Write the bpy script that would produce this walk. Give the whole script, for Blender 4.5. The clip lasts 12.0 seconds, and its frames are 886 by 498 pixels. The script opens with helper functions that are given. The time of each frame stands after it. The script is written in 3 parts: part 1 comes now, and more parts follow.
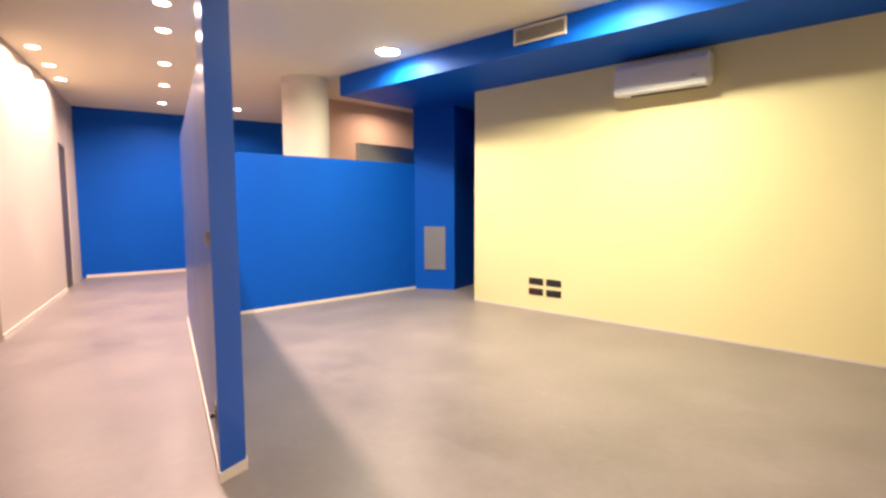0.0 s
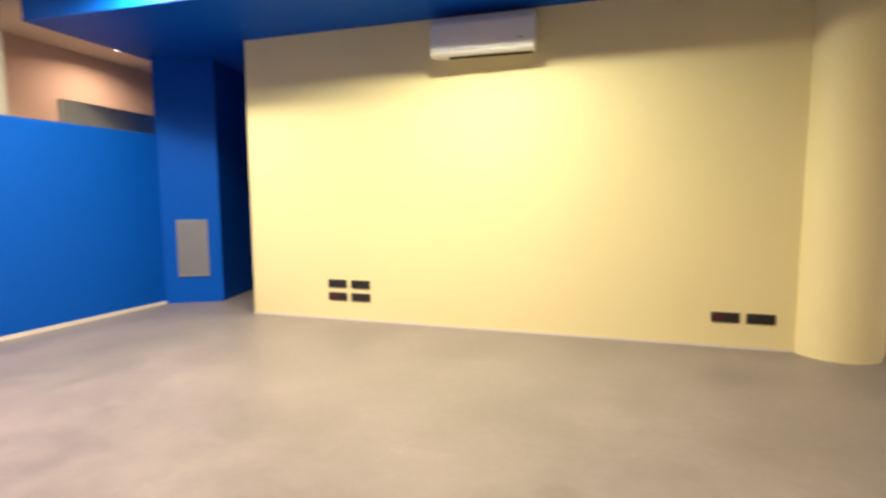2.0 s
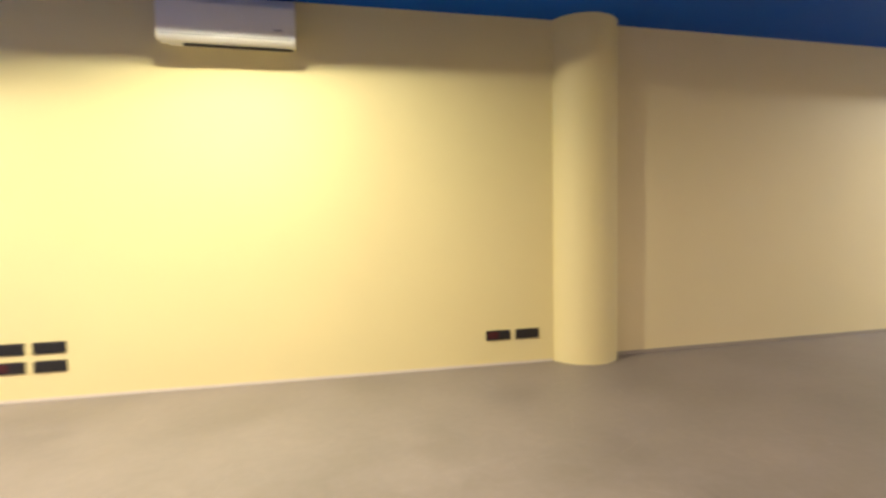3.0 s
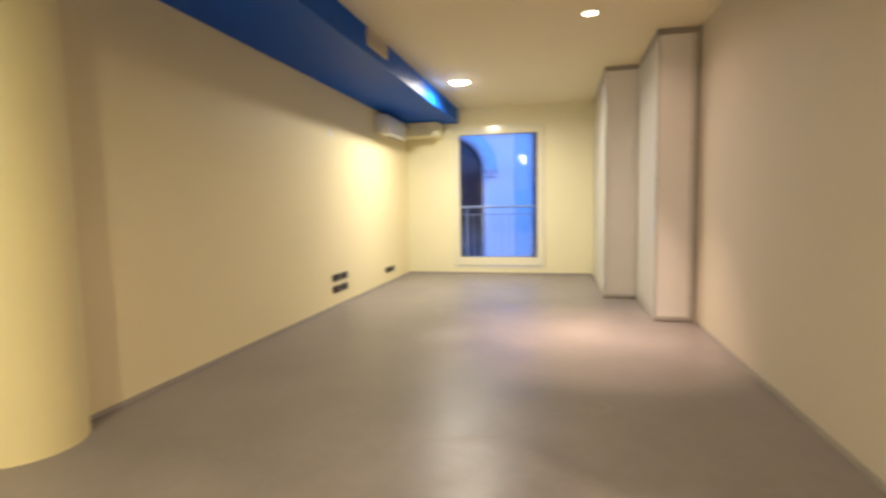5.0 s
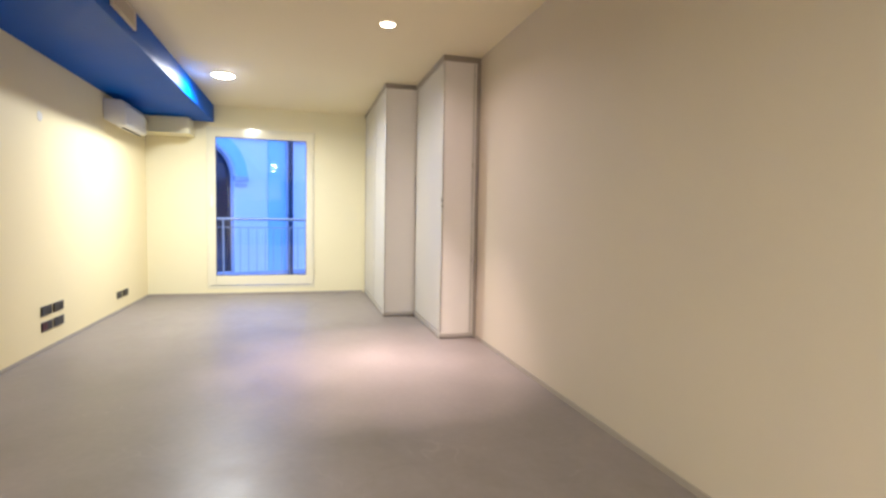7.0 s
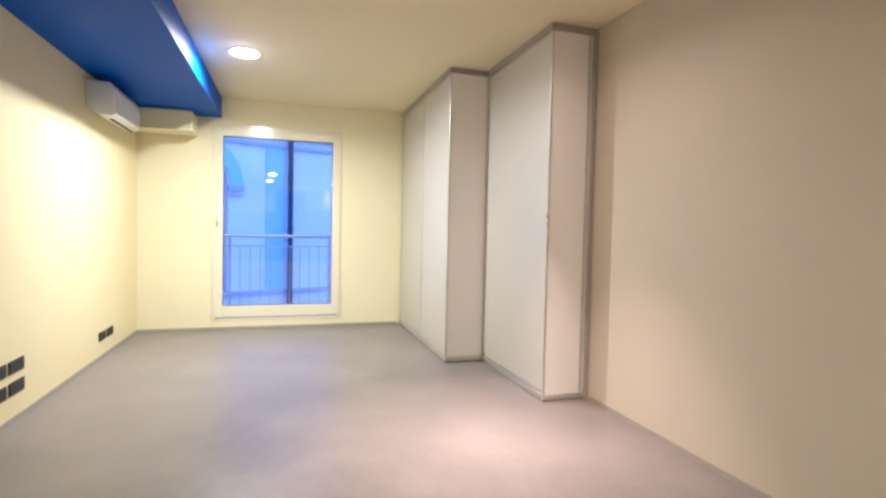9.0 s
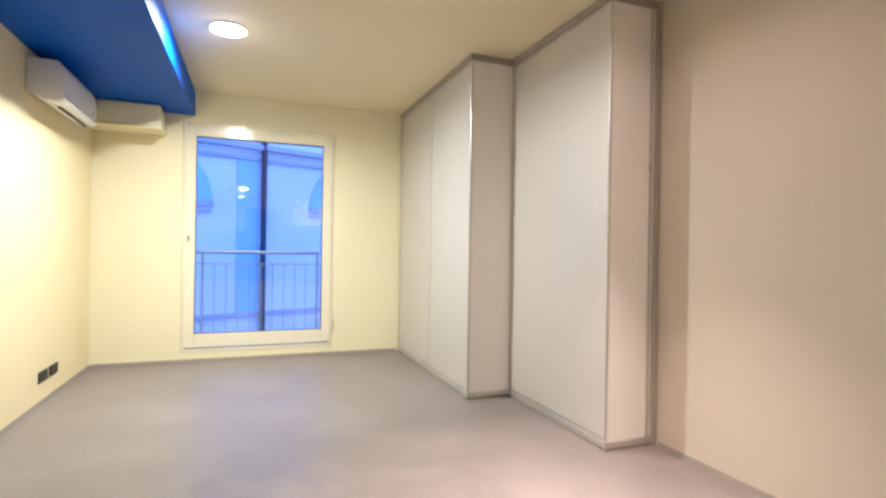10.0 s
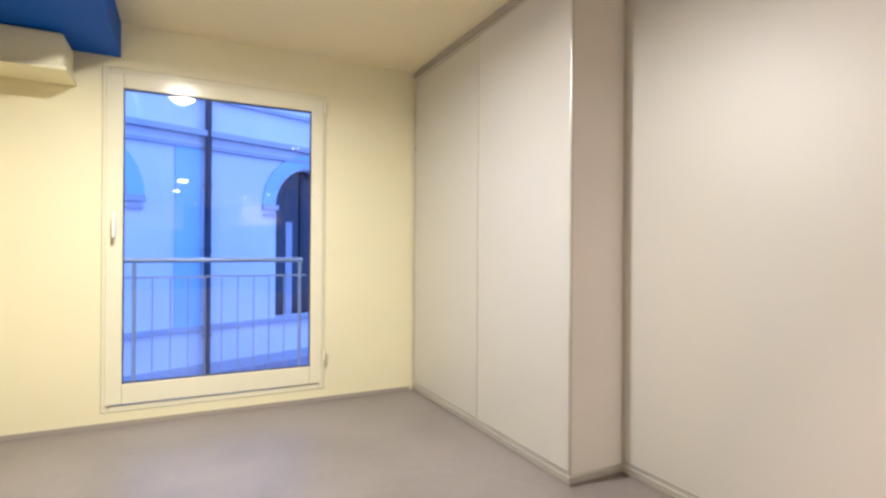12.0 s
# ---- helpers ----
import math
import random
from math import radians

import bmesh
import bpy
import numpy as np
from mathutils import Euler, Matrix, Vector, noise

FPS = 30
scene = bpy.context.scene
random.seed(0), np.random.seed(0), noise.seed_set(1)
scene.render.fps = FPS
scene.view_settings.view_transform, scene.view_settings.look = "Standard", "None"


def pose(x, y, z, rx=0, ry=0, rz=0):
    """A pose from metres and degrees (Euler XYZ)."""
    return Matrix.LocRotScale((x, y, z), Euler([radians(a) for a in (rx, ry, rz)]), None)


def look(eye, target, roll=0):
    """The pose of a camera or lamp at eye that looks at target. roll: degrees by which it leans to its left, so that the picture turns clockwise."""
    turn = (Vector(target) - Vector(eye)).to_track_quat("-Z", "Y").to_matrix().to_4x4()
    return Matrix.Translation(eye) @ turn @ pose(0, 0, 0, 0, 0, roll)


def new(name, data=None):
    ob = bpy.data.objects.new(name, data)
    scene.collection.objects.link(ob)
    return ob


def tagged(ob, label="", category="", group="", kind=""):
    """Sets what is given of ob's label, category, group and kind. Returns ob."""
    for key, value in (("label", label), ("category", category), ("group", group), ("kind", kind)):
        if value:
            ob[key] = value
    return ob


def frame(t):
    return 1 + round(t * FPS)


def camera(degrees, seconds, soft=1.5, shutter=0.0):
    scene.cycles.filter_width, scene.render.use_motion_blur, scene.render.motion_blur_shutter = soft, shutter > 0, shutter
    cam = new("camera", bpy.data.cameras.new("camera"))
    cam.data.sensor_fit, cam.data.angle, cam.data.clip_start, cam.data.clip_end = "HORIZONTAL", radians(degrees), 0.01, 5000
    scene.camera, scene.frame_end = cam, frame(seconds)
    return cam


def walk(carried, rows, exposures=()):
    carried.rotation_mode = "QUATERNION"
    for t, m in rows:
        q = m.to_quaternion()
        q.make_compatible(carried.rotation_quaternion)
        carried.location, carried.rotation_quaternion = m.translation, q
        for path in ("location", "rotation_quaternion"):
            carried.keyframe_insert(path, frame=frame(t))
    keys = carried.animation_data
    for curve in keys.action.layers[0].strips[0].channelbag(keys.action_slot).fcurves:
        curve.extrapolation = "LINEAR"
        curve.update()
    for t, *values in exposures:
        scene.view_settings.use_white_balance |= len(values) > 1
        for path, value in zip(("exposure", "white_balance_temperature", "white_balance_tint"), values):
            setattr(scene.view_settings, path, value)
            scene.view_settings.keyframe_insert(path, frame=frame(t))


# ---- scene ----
cam = camera(81.2, 12.0, soft=2.6, shutter=0.4)

PATH = [
    (0, (4.092, -5.156, 1.241), (2.76, -3.674, 1.066), -0.2),
    (0.5, (3.982, -5.049, 1.212), (2.732, -3.499, 1.024), 0.2),
    (1, (3.698, -4.848, 1.166), (2.585, -3.193, 1.012), 0.7),
    (1.5, (3.43, -4.655, 1.141), (2.497, -2.895, 0.972), 0.7),
    (2, (3.179, -4.356, 1.136), (2.637, -2.441, 0.938), -0.3),
    (2.5, (2.966, -4.095, 1.113), (2.931, -2.103, 0.938), -0.5),
    (2.7, (2.915, -4.001, 1.101), (3.085, -2.014, 0.96), -0.7),
    (4.3, (2.621, -2.964, 1.181), (4.181, -1.716, 1.097), -1.0),
    (4.5, (2.68, -2.897, 1.17), (4.358, -1.813, 1.064), -0.9),
    (5, (2.843, -2.785, 1.205), (4.786, -2.343, 1.038), -1.0),
    (5.5, (2.841, -2.568, 1.159), (4.83, -2.672, 0.982), -1.1),
    (6, (2.948, -2.469, 1.239), (4.898, -2.882, 1.079), -0.3),
    (6.5, (3.136, -2.398, 1.195), (5.069, -2.9, 1.085), 0.0),
    (7, (3.267, -2.35, 1.247), (5.193, -2.874, 1.126), 1.0),
    (9, (4.831, -1.806, 1.303), (6.741, -2.394, 1.229), 1.2),
    (9.5, (5.219, -1.679, 1.232), (7.11, -2.329, 1.204), 0.8),
    (10, (5.692, -1.62, 1.242), (7.565, -2.322, 1.243), 0.9),
    (10.5, (6.1, -1.56, 1.282), (7.949, -2.322, 1.298), 0.7),
    (11, (6.578, -1.588, 1.26), (8.407, -2.396, 1.291), 0.7),
    (11.5, (7.003, -1.542, 1.229), (8.811, -2.397, 1.25), 0.4),
    (12, (7.45, -1.462, 1.272), (9.236, -2.361, 1.274), 0.4),
]
walk(cam, [(t, look(eye, target, roll)) for t, eye, target, roll in PATH],
     exposures=[(0, 0.04, 6750, 13), (1.5, -0.04, 6700, 10), (2.5, -0.06, 6700, 8), (4.3, -0.24, 7200, 6), (5.0, -0.22, 7300, 6),
                (5.7, 0.02, 6350, 11), (6.5, 0.10, 6050, 8), (7.2, 0.10, 6050, 8), (9.0, 0.04, 6100, 8), (12, -0.12, 6350, 10)])

# ---- light ----
world = bpy.data.worlds.new("dusk")
scene.world = world
world.use_nodes = True
wn = world.node_tree.nodes
bgn = wn["Background"]
bgn.inputs["Color"].default_value = (0.21, 0.37, 1.0, 1)
bgn.inputs["Strength"].default_value = 3.8


def disk_lamp(name, x, y, z, watts, size, colour, spread=180.0):
    d = bpy.data.lights.new(name, "AREA")
    d.shape, d.size, d.energy, d.color, d.spread = "DISK", size, watts, colour, radians(spread)
    ob = new(name, d)
    ob.location = (x, y, z)
    return ob


WARM = (1.0, 0.93, 0.70)
COOL = (1.0, 0.965, 0.91)
PINK = (1.0, 0.74, 0.67)
ROSE = (1.0, 0.73, 0.63)
CEIL = 2.87
# large round downlights beside the blue bulkhead
BIG = [(-0.14, -1.32), (2.35, -1.46), (9.89, -1.45)]
for (bx, by), watts, tone in zip(BIG, (62, 84, 100), (WARM, WARM, COOL)):
    disk_lamp("downlight_light", bx, by, CEIL - 0.036, watts, 0.12, tone, 168)
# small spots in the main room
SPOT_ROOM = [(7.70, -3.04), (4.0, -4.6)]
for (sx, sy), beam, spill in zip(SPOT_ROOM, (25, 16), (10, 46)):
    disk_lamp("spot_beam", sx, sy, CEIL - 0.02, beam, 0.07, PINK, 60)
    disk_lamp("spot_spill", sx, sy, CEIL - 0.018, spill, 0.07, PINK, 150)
# spots of the corridor: one row over the partition, two rows by the entrance wall
ROW = [(0.96, -3.975), (0.24, -3.71), (-0.48, -3.45), (-1.18, -3.19), (-2.4, -2.74), (-3.55, -2.33), (-4.9, -1.87), (-4.56, -0.79)]
# ENTRY's last spot is unseen, added behind the bulkhead to light wall_peach
ENTRY = [(-3.44, -3.62), (-4.15, -3.36), (-2.7, -3.9), (-2.1, 0.6)]
for sx, sy in ROW + ENTRY:
    disk_lamp("spot_light", sx, sy, CEIL - 0.02, 20 if sy > 0 else 38 if (sx, sy) in ROW else 27, 0.07, ROSE, 160)

# ---- materials ----


def mat(name, col, rough=0.6, metal=0.0, var=0.06, scale=3.0, grain=60.0, bump=0.05, tint=None, spec=0.5, streak=1.0):
    """A surface with broad mottling, fine grain and slight relief."""
    m = bpy.data.materials.new(name)
    m.use_nodes = True
    nt = m.node_tree
    b = nt.nodes["Principled BSDF"]
    tc = nt.nodes.new("ShaderNodeTexCoord")
    mp = nt.nodes.new("ShaderNodeMapping")
    mp.inputs["Scale"].default_value = (1, 1, streak)
    nt.links.new(tc.outputs["Object"], mp.inputs["Vector"])
    n1 = nt.nodes.new("ShaderNodeTexNoise")
    n1.inputs["Scale"].default_value, n1.inputs["Detail"].default_value = scale, 4
    n2 = nt.nodes.new("ShaderNodeTexNoise")
    n2.inputs["Scale"].default_value, n2.inputs["Detail"].default_value = grain, 3
    for n in (n1, n2):
        nt.links.new(mp.outputs[0], n.inputs["Vector"])
    mix = nt.nodes.new("ShaderNodeMix")
    mix.data_type = "RGBA"
    lo = [max(0, c * (1 - 2 * var)) for c in col]
    hi = [min(1, c * (1 + 2 * var)) for c in (tint or col)]
    mix.inputs["A"].default_value, mix.inputs["B"].default_value = (*lo, 1), (*hi, 1)
    add = nt.nodes.new("ShaderNodeMath")
    add.operation = "MULTIPLY_ADD"
    add.inputs[1].default_value = 0.25
    nt.links.new(n2.outputs["Fac"], add.inputs[0])
    sub = nt.nodes.new("ShaderNodeMath")
    sub.operation = "SUBTRACT"
    sub.inputs[1].default_value = 0.12
    nt.links.new(n1.outputs["Fac"], sub.inputs[0])
    nt.links.new(sub.outputs[0], add.inputs[2])
    nt.links.new(add.outputs[0], mix.inputs["Factor"])
    nt.links.new(mix.outputs["Result"], b.inputs["Base Color"])
    rr = nt.nodes.new("ShaderNodeMath")
    rr.operation = "MULTIPLY_ADD"
    rr.inputs[1].default_value, rr.inputs[2].default_value = 0.16, rough - 0.08
    nt.links.new(n1.outputs["Fac"], rr.inputs[0])
    nt.links.new(rr.outputs[0], b.inputs["Roughness"])
    b.inputs["Metallic"].default_value = metal
    b.inputs["Specular IOR Level"].default_value = spec
    if bump:
        bp = nt.nodes.new("ShaderNodeBump")
        bp.inputs["Strength"].default_value, bp.inputs["Distance"].default_value = bump, 0.01
        nt.links.new(n2.outputs["Fac"], bp.inputs["Height"])
        nt.links.new(bp.outputs[0], b.inputs["Normal"])
    return m


def glow(name, col, strength):
    m = bpy.data.materials.new(name)
    m.use_nodes = True
    b = m.node_tree.nodes["Principled BSDF"]
    b.inputs["Base Color"].default_value = (0.8, 0.8, 0.8, 1)
    b.inputs["Emission Color"].default_value = (*col, 1)
    b.inputs["Emission Strength"].default_value = strength
    return m


def glass_pane(name):
    m = bpy.data.materials.new(name)
    m.use_nodes = True
    nt = m.node_tree
    nt.nodes.remove(nt.nodes["Principled BSDF"])
    out = nt.nodes["Material Output"]
    fr = nt.nodes.new("ShaderNodeFresnel")
    fr.inputs["IOR"].default_value = 1.6
    tr = nt.nodes.new("ShaderNodeBsdfTransparent")
    tr.inputs["Color"].default_value = (0.93, 0.96, 1.0, 1)
    gl = nt.nodes.new("ShaderNodeBsdfGlossy")
    gl.inputs["Roughness"].default_value = 0.01
    mx = nt.nodes.new("ShaderNodeMixShader")
    nt.links.new(fr.outputs[0], mx.inputs[0])
    nt.links.new(tr.outputs[0], mx.inputs[1])
    nt.links.new(gl.outputs[0], mx.inputs[2])
    nt.links.new(mx.outputs[0], out.inputs["Surface"])
    return m


def resin_floor():
    """Trowelled grey resin: cloudy patches, fine pale scuff lines, uneven sheen."""
    m = mat("grey_resin_floor", (0.190, 0.170, 0.161), 0.40, var=0.10, scale=1.5, grain=22, bump=0.03, tint=(0.246, 0.214, 0.202), spec=0.42)
    nt = m.node_tree
    b = nt.nodes["Principled BSDF"]
    col, rgh = b.inputs["Base Color"].links[0].from_socket, b.inputs["Roughness"].links[0].from_socket
    tc = nt.nodes.new("ShaderNodeTexCoord")

    def noise(scale, detail, distortion):
        n = nt.nodes.new("ShaderNodeTexNoise")
        n.inputs["Scale"].default_value, n.inputs["Detail"].default_value, n.inputs["Distortion"].default_value = scale, detail, distortion
        nt.links.new(tc.outputs["Object"], n.inputs["Vector"])
        return n.outputs["Fac"]

    def ranged(value, a, b0, c, d):
        n = nt.nodes.new("ShaderNodeMapRange")
        n.inputs["From Min"].default_value, n.inputs["From Max"].default_value = a, b0
        n.inputs["To Min"].default_value, n.inputs["To Max"].default_value = c, d
        nt.links.new(value, n.inputs["Value"])
        return n.outputs["Result"]

    def math_node(op, x, y):
        n = nt.nodes.new("ShaderNodeMath")
        n.operation = op
        nt.links.new(x, n.inputs[0])
        if isinstance(y, float):
            n.inputs[1].default_value = y
        else:
            nt.links.new(y, n.inputs[1])
        return n.outputs[0]

    clouds = ranged(noise(3.6, 6, 1.6), 0.35, 0.65, 0.94, 1.06)
    line = math_node("ABSOLUTE", math_node("SUBTRACT", noise(0.9, 2, 2.5), 0.5), 0.0)
    scuff = ranged(line, 0.0, 0.0035, 1.16, 1.0)
    broken = ranged(noise(2.3, 2, 0.0), 0.52, 0.60, 0.0, 1.0)
    scuff = math_node("ADD", math_node("MULTIPLY", math_node("SUBTRACT", scuff, 1.0), broken), 1.0)
    shade = math_node("MULTIPLY", clouds, scuff)
    vm = nt.nodes.new("ShaderNodeVectorMath")
    vm.operation = "SCALE"
    nt.links.new(col, vm.inputs[0])
    nt.links.new(shade, vm.inputs["Scale"])
    nt.links.new(vm.outputs[0], b.inputs["Base Color"])
    nt.links.new(math_node("ADD", rgh, ranged(clouds, 0.94, 1.06, -0.04, 0.04)), b.inputs["Roughness"])
    return m


M_YELLOW = mat("yellow_paint", (0.80, 0.705, 0.375), 0.62, var=0.02, scale=1.2, grain=140, bump=0.04)
# the same yellow, paled in the colour for the bright light towards the window
M_YELLOW_LIT = mat("yellow_paint_lit", (0.81, 0.71, 0.44), 0.6, var=0.02, scale=1.2, grain=140, bump=0.04)
M_CREAM = mat("pale_cream_paint", (0.82, 0.76, 0.52), 0.6, var=0.02, scale=1.2, grain=140, bump=0.04)
M_BLUE = mat("blue_paint", (0.0, 0.085, 0.48), 0.50, var=0.05, scale=1.3, grain=140, bump=0.04, spec=0.12)
M_BLUE_SATIN = mat("satin_blue_enamel", (0.0, 0.085, 0.48), 0.30, var=0.05, scale=1.3, grain=140, bump=0.02, spec=0.8)
M_CEIL = mat("cream_ceiling_paint", (0.82, 0.74, 0.53), 0.8, var=0.02, scale=1.0, grain=120, bump=0.03)
M_BEIGE = mat("beige_paint", (0.575, 0.513, 0.422), 0.6, var=0.03, scale=1.1, grain=130, bump=0.04)
# this wall's peach is warm lamplight put into the base colour
M_PEACH_LIT = mat("warm_lit_paint", (0.70, 0.50, 0.33), 0.7, var=0.03, scale=1.2, grain=130, bump=0.04)
M_COLUMN = mat("cream_column_paint", (0.70, 0.62, 0.48), 0.65, var=0.03, scale=1.5, grain=120, bump=0.04)
M_FLOOR = resin_floor()
M_WHITE = mat("white_plastic", (0.78, 0.77, 0.73), 0.4, var=0.015, scale=4, bump=0.0)
M_PVC = mat("cream_window_profile", (0.80, 0.76, 0.58), 0.16, var=0.015, scale=4, bump=0.0)
M_BLACK = mat("black_plastic", (0.018, 0.017, 0.018), 0.4, var=0.1, scale=20, bump=0.0)
M_MAROON = mat("dark_red_plastic", (0.07, 0.012, 0.014), 0.4, var=0.1, scale=20, bump=0.0)
M_ALU = mat("brushed_aluminium", (0.66, 0.64, 0.60), 0.30, metal=0.75, var=0.05, scale=4, grain=90, bump=0.02)
M_TAUPE = mat("taupe_trim", (0.36, 0.32, 0.275), 0.5, var=0.04, scale=4, bump=0.02)
M_PANEL = mat("pearl_grey_satin_lacquer", (0.63, 0.61, 0.565), 0.54, metal=0.36, var=0.03, scale=1.0, grain=160, bump=0.02)
M_END = mat("pale_pearl_laminate", (0.85, 0.82, 0.78), 0.36, var=0.03, scale=1.0, grain=160, bump=0.02)
M_GRILLE = mat("grey_grille_metal", (0.34, 0.34, 0.34), 0.45, metal=0.6, var=0.05, scale=6, bump=0.02)
M_GREYDOOR = mat("grey_laminate", (0.30, 0.27, 0.23), 0.55, var=0.04, scale=2, bump=0.02)
M_DOOR = mat("dark_brown_door", (0.10, 0.078, 0.066), 0.5, var=0.06, scale=2, bump=0.02)
M_SKIRT = mat("white_skirting", (0.70, 0.64, 0.55), 0.5, var=0.03, scale=5, bump=0.02)
M_FACADE = mat("white_facade_plaster", (0.72, 0.73, 0.76), 0.85, var=0.07, scale=0.7, grain=30, bump=0.1)
M_FACADE2 = mat("pale_blue_facade_band", (0.36, 0.58, 0.72), 0.85, var=0.07, scale=0.7, grain=30, bump=0.1)
M_STONE = mat("grey_stone_moulding", (0.42, 0.44, 0.50), 0.8, var=0.1, scale=1.5, grain=40, bump=0.1)
M_COURT = mat("courtyard_paving", (0.24, 0.23, 0.30), 0.8, var=0.15, scale=1.2, grain=20, bump=0.15)
M_DARKPIPE = mat("dark_metal_pipe", (0.03, 0.035, 0.05), 0.5, metal=0.3, var=0.1, scale=4, bump=0.02)
M_RAIL = mat("pale_galvanised_steel", (0.36, 0.40, 0.45), 0.45, metal=0.3, var=0.06, scale=8, bump=0.02)
M_DARKWIN = mat("dark_window_glass", (0.02, 0.025, 0.04), 0.12, var=0.1, scale=1, bump=0.0)
M_LAMPS = [glow("lamp_diffuser", tone, power) for tone, power in ((WARM, 110.0), (WARM, 140.0), (COOL, 150.0))]
M_SPOT = glow("spot_lens", (1.0, 0.82, 0.64), 20.0)
M_GLASS = glass_pane("clear_glass")

# ---- mesh helpers ----


def add_box(bm, x0, x1, y0, y1, z0, z1, bevel=0.0):
    r = bmesh.ops.create_cube(bm, size=1.0, matrix=Matrix.LocRotScale(((x0 + x1) / 2, (y0 + y1) / 2, (z0 + z1) / 2), None, (abs(x1 - x0), abs(y1 - y0), abs(z1 - z0))))
    if bevel:
        es = list({e for v in r["verts"] for e in v.link_edges})
        bmesh.ops.bevel(bm, geom=es, offset=bevel, segments=2, profile=0.5, affect="EDGES")
    return bm


def box(x0, x1, y0, y1, z0, z1, bevel=0.0):
    return add_box(bmesh.new(), x0, x1, y0, y1, z0, z1, bevel)


def add_prism(bm, pts, z0, z1, bevel=0.0):
    lo = [bm.verts.new((x, y, z0)) for x, y in pts]
    hi = [bm.verts.new((x, y, z1)) for x, y in pts]
    n = len(pts)
    fs = [bm.faces.new(lo), bm.faces.new(hi)]
    for i in range(n):
        fs.append(bm.faces.new((lo[i], lo[(i + 1) % n], hi[(i + 1) % n], hi[i])))
    bmesh.ops.recalc_face_normals(bm, faces=fs)
    if bevel:
        bmesh.ops.bevel(bm, geom=list({e for f in fs for e in f.edges}), offset=bevel, segments=2, profile=0.5, affect="EDGES")
    return bm


def prism(pts, z0, z1, bevel=0.0):
    return add_prism(bmesh.new(), pts, z0, z1, bevel)


def add_lathe(bm, profile, x, y, seg=32):
    """Turns (radius, z) pairs round the upright axis at x, y; closed where the radius is 0."""
    rings = []
    for r, z in profile:
        if r <= 1e-6:
            rings.append([bm.verts.new((x, y, z))])
        else:
            rings.append([bm.verts.new((x + r * math.cos(2 * math.pi * i / seg), y + r * math.sin(2 * math.pi * i / seg), z)) for i in range(seg)])
    fs = []
    for a, b in zip(rings, rings[1:]):
        for i in range(seg):
            j = (i + 1) % seg
            if len(a) == 1 and len(b) == 1:
                continue
            if len(a) == 1:
                fs.append(bm.faces.new((a[0], b[j], b[i])))
            elif len(b) == 1:
                fs.append(bm.faces.new((a[i], a[j], b[0])))
            else:
                fs.append(bm.faces.new((a[i], a[j], b[j], b[i])))
    bmesh.ops.recalc_face_normals(bm, faces=fs)
    return bm


def lathe(profile, x, y, seg=32):
    return add_lathe(bmesh.new(), profile, x, y, seg)


def add_tube(bm, a, b, r, seg=12):
    a, b = Vector(a), Vector(b)
    q = (b - a).to_track_quat("Z", "Y")
    bmesh.ops.create_cone(bm, cap_ends=True, segments=seg, radius1=r, radius2=r, depth=(b - a).length, matrix=Matrix.LocRotScale((a + b) / 2, q, None))
    return bm


def tube(a, b, r, seg=12):
    return add_tube(bmesh.new(), a, b, r, seg)


def mesh_ob(name, bm, material, smooth=False):
    me = bpy.data.meshes.new(name)
    bm.to_mesh(me)
    bm.free()
    me.materials.append(material)
    if smooth:
        for p in me.polygons:
            p.use_smooth = True
        me.set_sharp_from_angle(angle=radians(35))
    return new(name, me)


def part(name, bm, material, parent, label="", smooth=False):
    ob = mesh_ob(name, bm, material, smooth)
    ob.parent = parent
    if label:
        tagged(ob, label)
    return ob


def structure(name, bm, material, label, category="wall", smooth=False):
    return tagged(mesh_ob(name, bm, material, smooth), label, category, kind="structure")


def thing(name, x, y, z, label, category, group="", rz=0.0):
    """An Empty at the thing's base; parts are built round its origin."""
    ob = new(name)
    ob.matrix_basis = pose(x, y, z, 0, 0, rz)
    ob.empty_display_size = 0.05
    return tagged(ob, label, category, group)


def wall_y(x):
    """The face of the long yellow wall."""
    return -0.132 * min(max(x / 4.7, 0), 1)


# ---- large structure ----
FAR = 11.77
structure("floor", box(-7.4, FAR + 0.32, -8.0, 2.4, -0.15, 0.0), M_FLOOR, "smooth grey-beige resin floor with soft sheen", "floor")
structure("ceiling", box(-7.4, FAR + 0.32, -8.0, 2.4, CEIL, CEIL + 0.15), M_CEIL, "cream painted flat ceiling", "ceiling")

structure("wall_north", prism([(0, 0), (4.7, -0.132), (4.9, -0.132), (4.9, 0.25), (0, 0.25)], 0.0, CEIL), M_YELLOW, "long yellow painted wall with a free end")
structure("wall_north_far", prism([(4.9, -0.132), (FAR, -0.132), (FAR, 0.25), (4.9, 0.25)], 0.0, CEIL), M_YELLOW_LIT, "yellow wall between pilaster and window, paled as if brightly lit")
# round pilaster on the yellow wall
structure("pilaster", lathe([(0, 0), (0.28, 0), (0.28, 2.63), (0, 2.63)], 4.905, -0.06, 48), M_YELLOW, "round yellow half column on the yellow wall", "column", True)

# window wall with the opening of the glazed door
WY0, WY1, WZ0, WZ1 = -2.53, -0.95, 0.10, 2.55
wb = bmesh.new()
for y0, y1, z0, z1 in ((-4.3, WY0, 0, CEIL), (WY1, 0.25, 0, CEIL), (WY0, WY1, WZ1, CEIL), (WY0, WY1, 0, WZ0)):
    add_box(wb, FAR, FAR + 0.3, y0, y1, z0, z1)
structure("wall_east", wb, M_CREAM, "pale yellow window wall with a glazed door")

